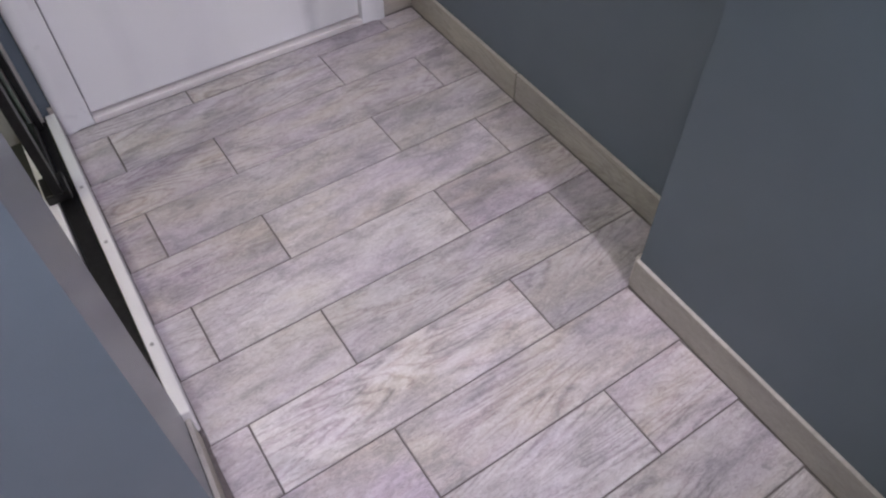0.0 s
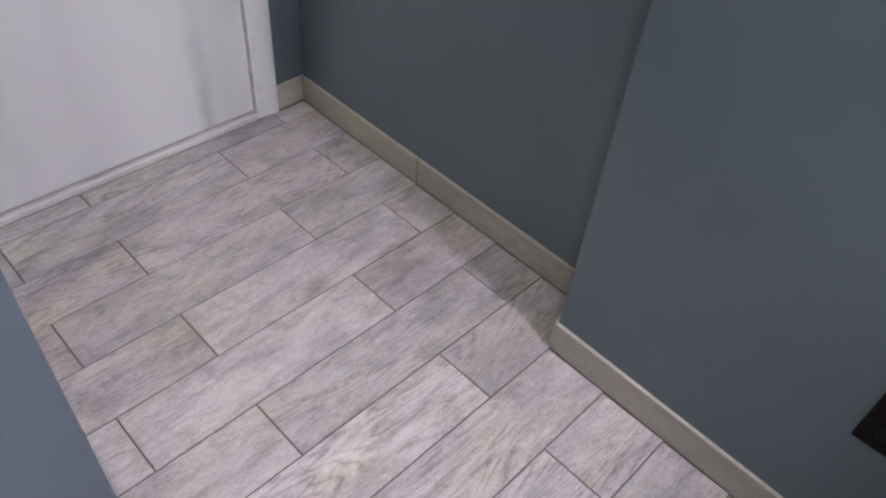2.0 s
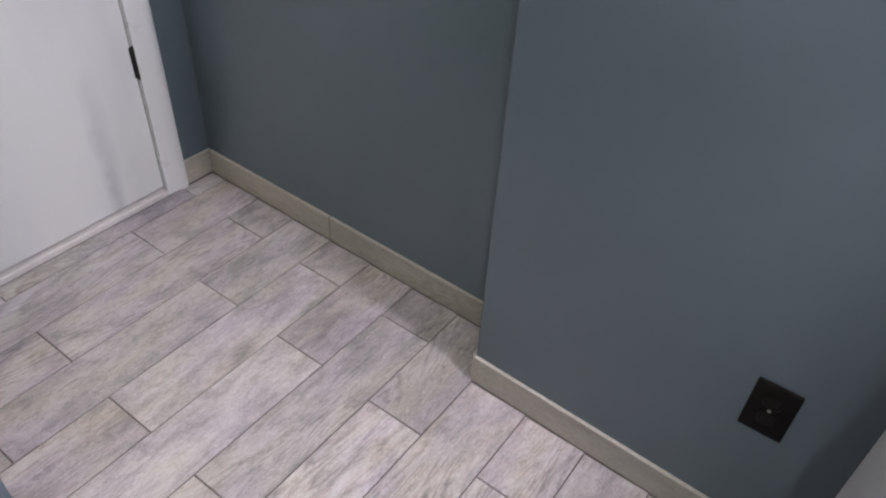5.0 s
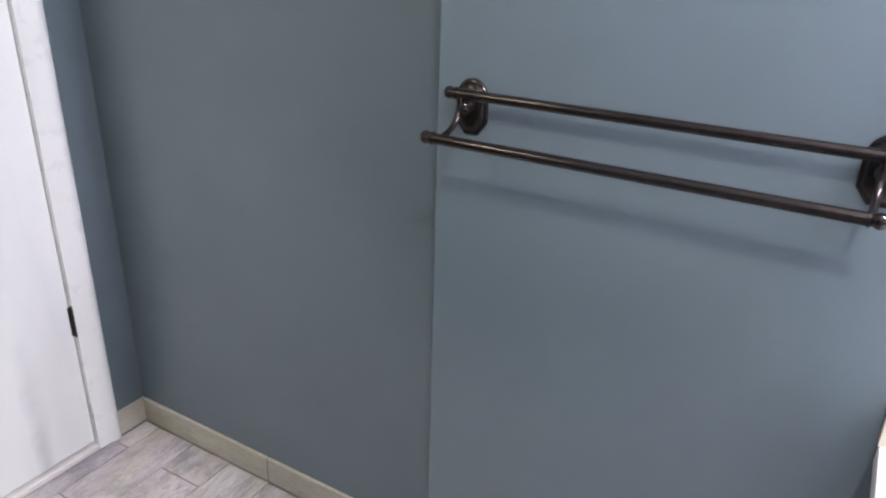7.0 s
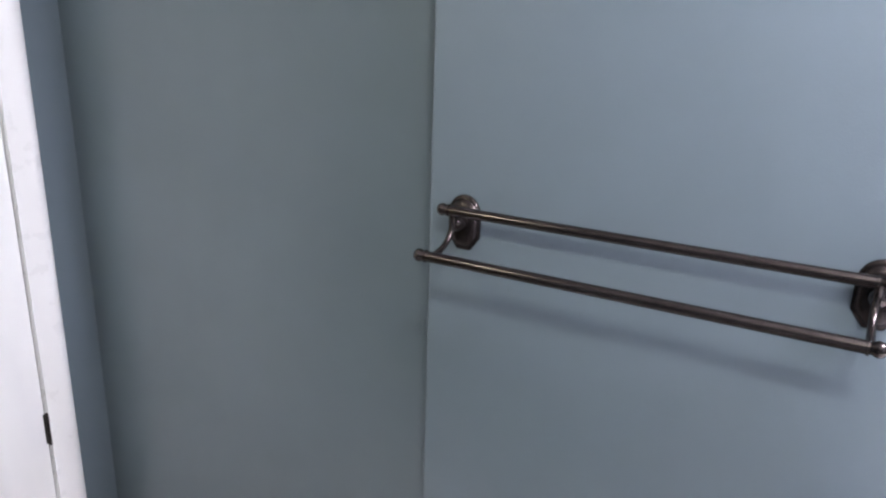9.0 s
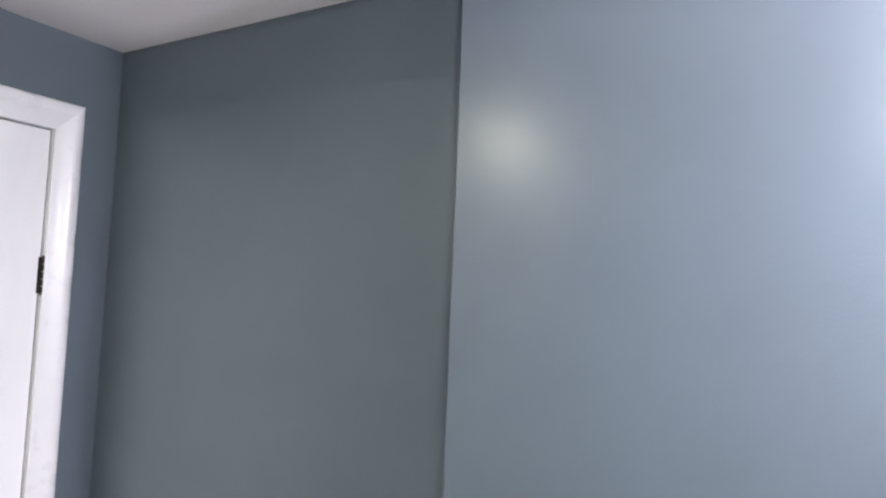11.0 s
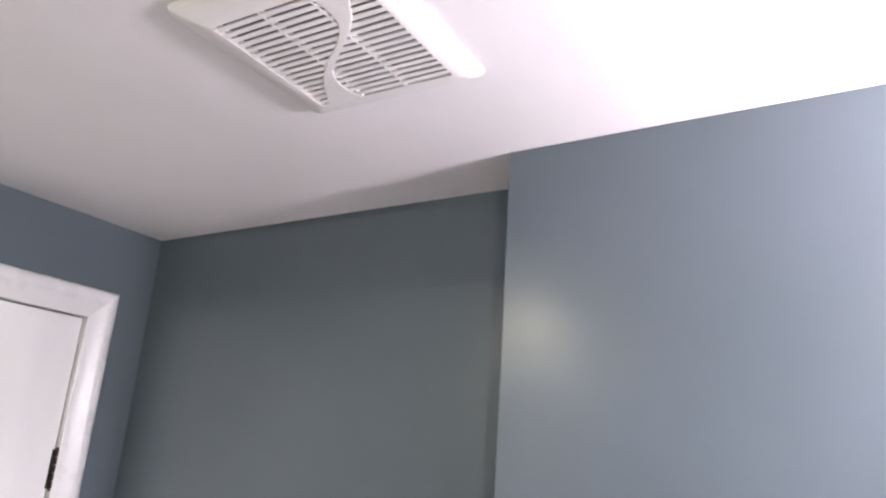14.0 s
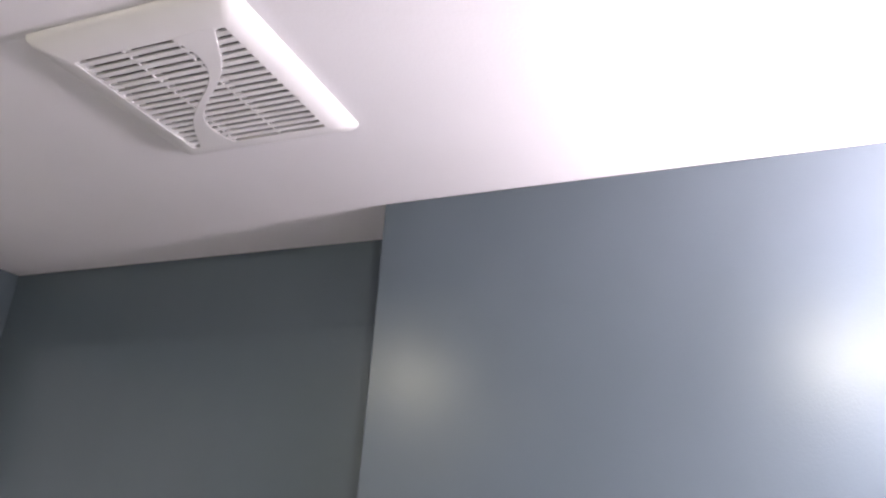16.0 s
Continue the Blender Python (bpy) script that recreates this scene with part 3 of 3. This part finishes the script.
# ---------------------------------------------------------------- shower front
ROT = Matrix.Translation((left_x(0), 0, 0)) @ Matrix.Rotation(-math.atan(SKEW), 4, "Z")


def skewed(ob):
    ob.matrix_world = ROT
    return ob


pan = skewed(thing("shower_pan", (0, 0, 0), "white acrylic shower pan with a raised curb", "shower pan"))
part("curb", bevelled(boxes((-0.036, -0.011, -0.970, -0.012, 0.0, 0.080)), 0.004, 3), ACRYLIC, pan, "", True)
for ys in (-0.31, -0.50, -0.80):
    bm = bmesh.new()
    lathe(bm, [(0.0042, 0.0796), (0.0040, 0.0812), (0.0022, 0.0818)], Matrix.Translation((-0.0235, ys, 0)), 12)
    part("screw_cap", bm, SILVER, pan, "small grey screw cap", True)
part("inner_lip", bevelled(boxes((-0.105, -0.080, -0.970, -0.012, 0.0, 0.084)), 0.004, 3), ACRYLIC, pan, "", True)
part("channel", boxes((-0.080, -0.036, -0.970, -0.012, 0.0, 0.045)), BLACK_METAL, pan, "black channel between the lips")
part("floor_tray", boxes((-0.93, -0.105, -0.930, -0.012, 0.0, 0.030)), TRAY_DARK, pan, "dark shower floor")
frame_ = skewed(thing("shower_door", (0, 0, 0), "black framed sliding glass shower door on the curb", "shower door"))
part("bottom_track", bevelled(boxes((-0.077, -0.039, -0.969, -0.013, 0.0455, 0.066)), 0.002, 1), BLACK_METAL, frame_, "black bottom track")
part("wall_jamb", bevelled(boxes((-0.062, -0.047, -0.044, -0.012, 0.067, 2.233)), 0.002, 1), BLACK_METAL, frame_, "black wall jamb")
part("jamb_strip", bevelled(boxes((-0.072, -0.064, -0.060, -0.012, 0.067, 2.233)), 0.001, 1), SILVER, frame_, "silver edge strip")
part("inner_jamb", bevelled(boxes((-0.0785, -0.074, -0.055, -0.012, 0.067, 2.233)), 0.002, 1), BLACK_METAL, frame_, "black inner jamb")
part("top_rail", bevelled(boxes((-0.090, -0.040, -0.969, -0.013, 2.238, 2.280)), 0.003, 1), BLACK_METAL, frame_, "black top rail")
part("glass_panel", boxes((-0.073, -0.066, -0.30, -0.062, 0.1095, 2.233)), GLASS, frame_, "clear greenish glass")
part("bottom_guide", bevelled(boxes((-0.098, -0.046, -0.340, -0.270, 0.0845, 0.112)), 0.004, 2), BLACK_METAL, frame_, "black guide block")
part("panel_rail", bevelled(boxes((-0.078, -0.060, -0.30, -0.062, 0.0665, 0.109)), 0.002, 1), BLACK_METAL, frame_, "black lower glass rail")
# upright added, and set in width and place, to block downlight from the recess corner
part("stile", bevelled(boxes((-0.079, -0.059, -0.348, -0.301, 0.113, 2.233)), 0.002, 1), BLACK_METAL, frame_, "black upright panel edge, added to shade the recess corner")
# pale edge trim where the shower panel meets the painted wall
structure("shower_trim", bevelled(boxes((-1.107, -1.076, -0.006, WALL_Y - 0.001, 0.0, CEIL)), 0.002, 1), SHOWER_WALL,
          "narrow beige tile trim beside the shower", "trim")

# ---------------------------------------------------------------- base tiles
def base_tile(parent, x0, x1, y0, y1, mat):
    h = 0.085
    cx, cy = (x0 + x1) / 2, (y0 + y1) / 2
    bm = boxes((x0 - cx, x1 - cx, y0 - cy, y1 - cy, 0.0015, h - 0.003))
    ob = part("base_tile", bm, mat, parent)
    ob.location = (cx, cy, 0)
    bm = bevelled(boxes((x0 - cx, x1 - cx, y0 - cy, y1 - cy, h - 0.0029, h)), 0.0007, 1)
    part("cut_edge", bm, TILE_EDGE, ob, "pale cut tile edge")


skirting = tagged(new("baseboard"), "grey wood-look tile baseboard along the walls", "baseboard", "", "structure")
base_tile(skirting, CR + CAS + 0.0005, 0.0088, 0.0005, 0.0088, BASE_TILE_X)
base_tile(skirting, BUMP_X, -0.0225, BUMP_Y + 0.0008, BUMP_Y + 0.009, BASE_TILE_X)
base_tile(skirting, -1.059, CL - CAS - 0.0005, 0.0005, 0.0088, BASE_TILE_X)
recess_base = tagged(new("recess_baseboard"), "grey wood-look tile baseboard in the recess", "baseboard", "", "structure")
recess_base.matrix_world = Matrix.Rotation(-math.atan(0.018), 4, "Z")
part("joint", boxes((0.0015, 0.0085, -0.5358, -0.5322, 0.001, 0.0835)), BASE_JOINT, recess_base)
part("joint", boxes((0.0012, 0.0085, -0.0026, -0.0002, 0.001, 0.0845)), BASE_JOINT, recess_base)
base_tile(recess_base, 0.0, 0.0088, -0.5320, -0.0028, SHADED_BASE_TILE_Y)
base_tile(recess_base, 0.0, 0.0088, BUMP_Y + 0.001, -0.5360, SHADED_BASE_TILE_Y)
projection_base = tagged(new("projection_baseboard"), "grey wood-look tile baseboard on the projecting wall", "baseboard", "", "structure")
projection_base.matrix_world = BUMP_TURN
part("joint", boxes((BUMP_X - 0.0075, BUMP_X - 0.0005, -1.7615, -1.7585, 0.001, 0.0835)), BASE_JOINT, projection_base)
base_tile(projection_base, BUMP_X - 0.009, BUMP_X - 0.0002, -1.7585, BUMP_Y + 0.0005, SHADED_BASE_TILE_Y)
base_tile(projection_base, BUMP_X - 0.009, BUMP_X - 0.0002, VY1 + 0.002, -1.7615, SHADED_BASE_TILE_Y)
wing_base = tagged(new("wing_baseboard"), "grey wood-look tile baseboard on the wing wall", "baseboard", "", "structure")
wing_base.matrix_world = Matrix.Translation((-1.0785, -0.985, 0)) @ Matrix.Rotation(-math.atan2(0.0105, 0.180), 4, "Z")
base_tile(wing_base, 0.0006, 0.0095, -0.180, 0.0, SHADED_BASE_TILE_Y)

# ---------------------------------------------------------------- floor tiles
PITCH, ROW0, LEN, JOINT = 0.1567, -0.066, 0.608, 0.0040
tile_meshes = {}


def tile_mesh(w, d):
    key = (round(w, 3), round(d, 3))
    if key not in tile_meshes:
        bm = bmesh.new()
        e, x, y = 0.0012, key[0] / 2, key[1] / 2
        rings = [[bm.verts.new((sx * (x - i), sy * (y - i), z)) for sx, sy in ((-1, -1), (1, -1), (1, 1), (-1, 1))]
                 for i, z in ((0, -0.0034), (0, -0.0011), (e, 0.0))]
        for a, b in zip(rings, rings[1:]):
            for k in range(4):
                bm.faces.new((a[k], a[(k + 1) % 4], b[(k + 1) % 4], b[k]))
        bm.faces.new(rings[-1])
        tile_meshes[key] = finish(bm, "plank_tile", FLOOR_TILE)
    return tile_meshes[key]


for k in range(21):
    y1 = ROW0 - PITCH * (k - 1) if k else -0.0030
    y0 = ROW0 - PITCH * k
    ymid = (y0 + y1) / 2
    east = 0.018 * ymid - 0.0030 if ymid > BUMP_Y else bump_x(ymid) - 0.0120
    west = left_x(ymid) + 0.0015 - 0.011 if ymid > -1.165 else WEST_X
    start = (-0.348 if k % 2 else -0.120) - 0.0046 * k + 2 * LEN
    x = start
    while x > west - LEN:
        a, b = max(x - LEN + JOINT / 2, west), min(x - JOINT / 2, east)
        if b - a > 0.012:
            t_ = new("plank_tile", tile_mesh(b - a, y1 - y0 - JOINT))
            t_.parent = floor
            t_.location = ((a + b) / 2, ymid, random.uniform(-0.0003, 0.0003))
        x -= LEN
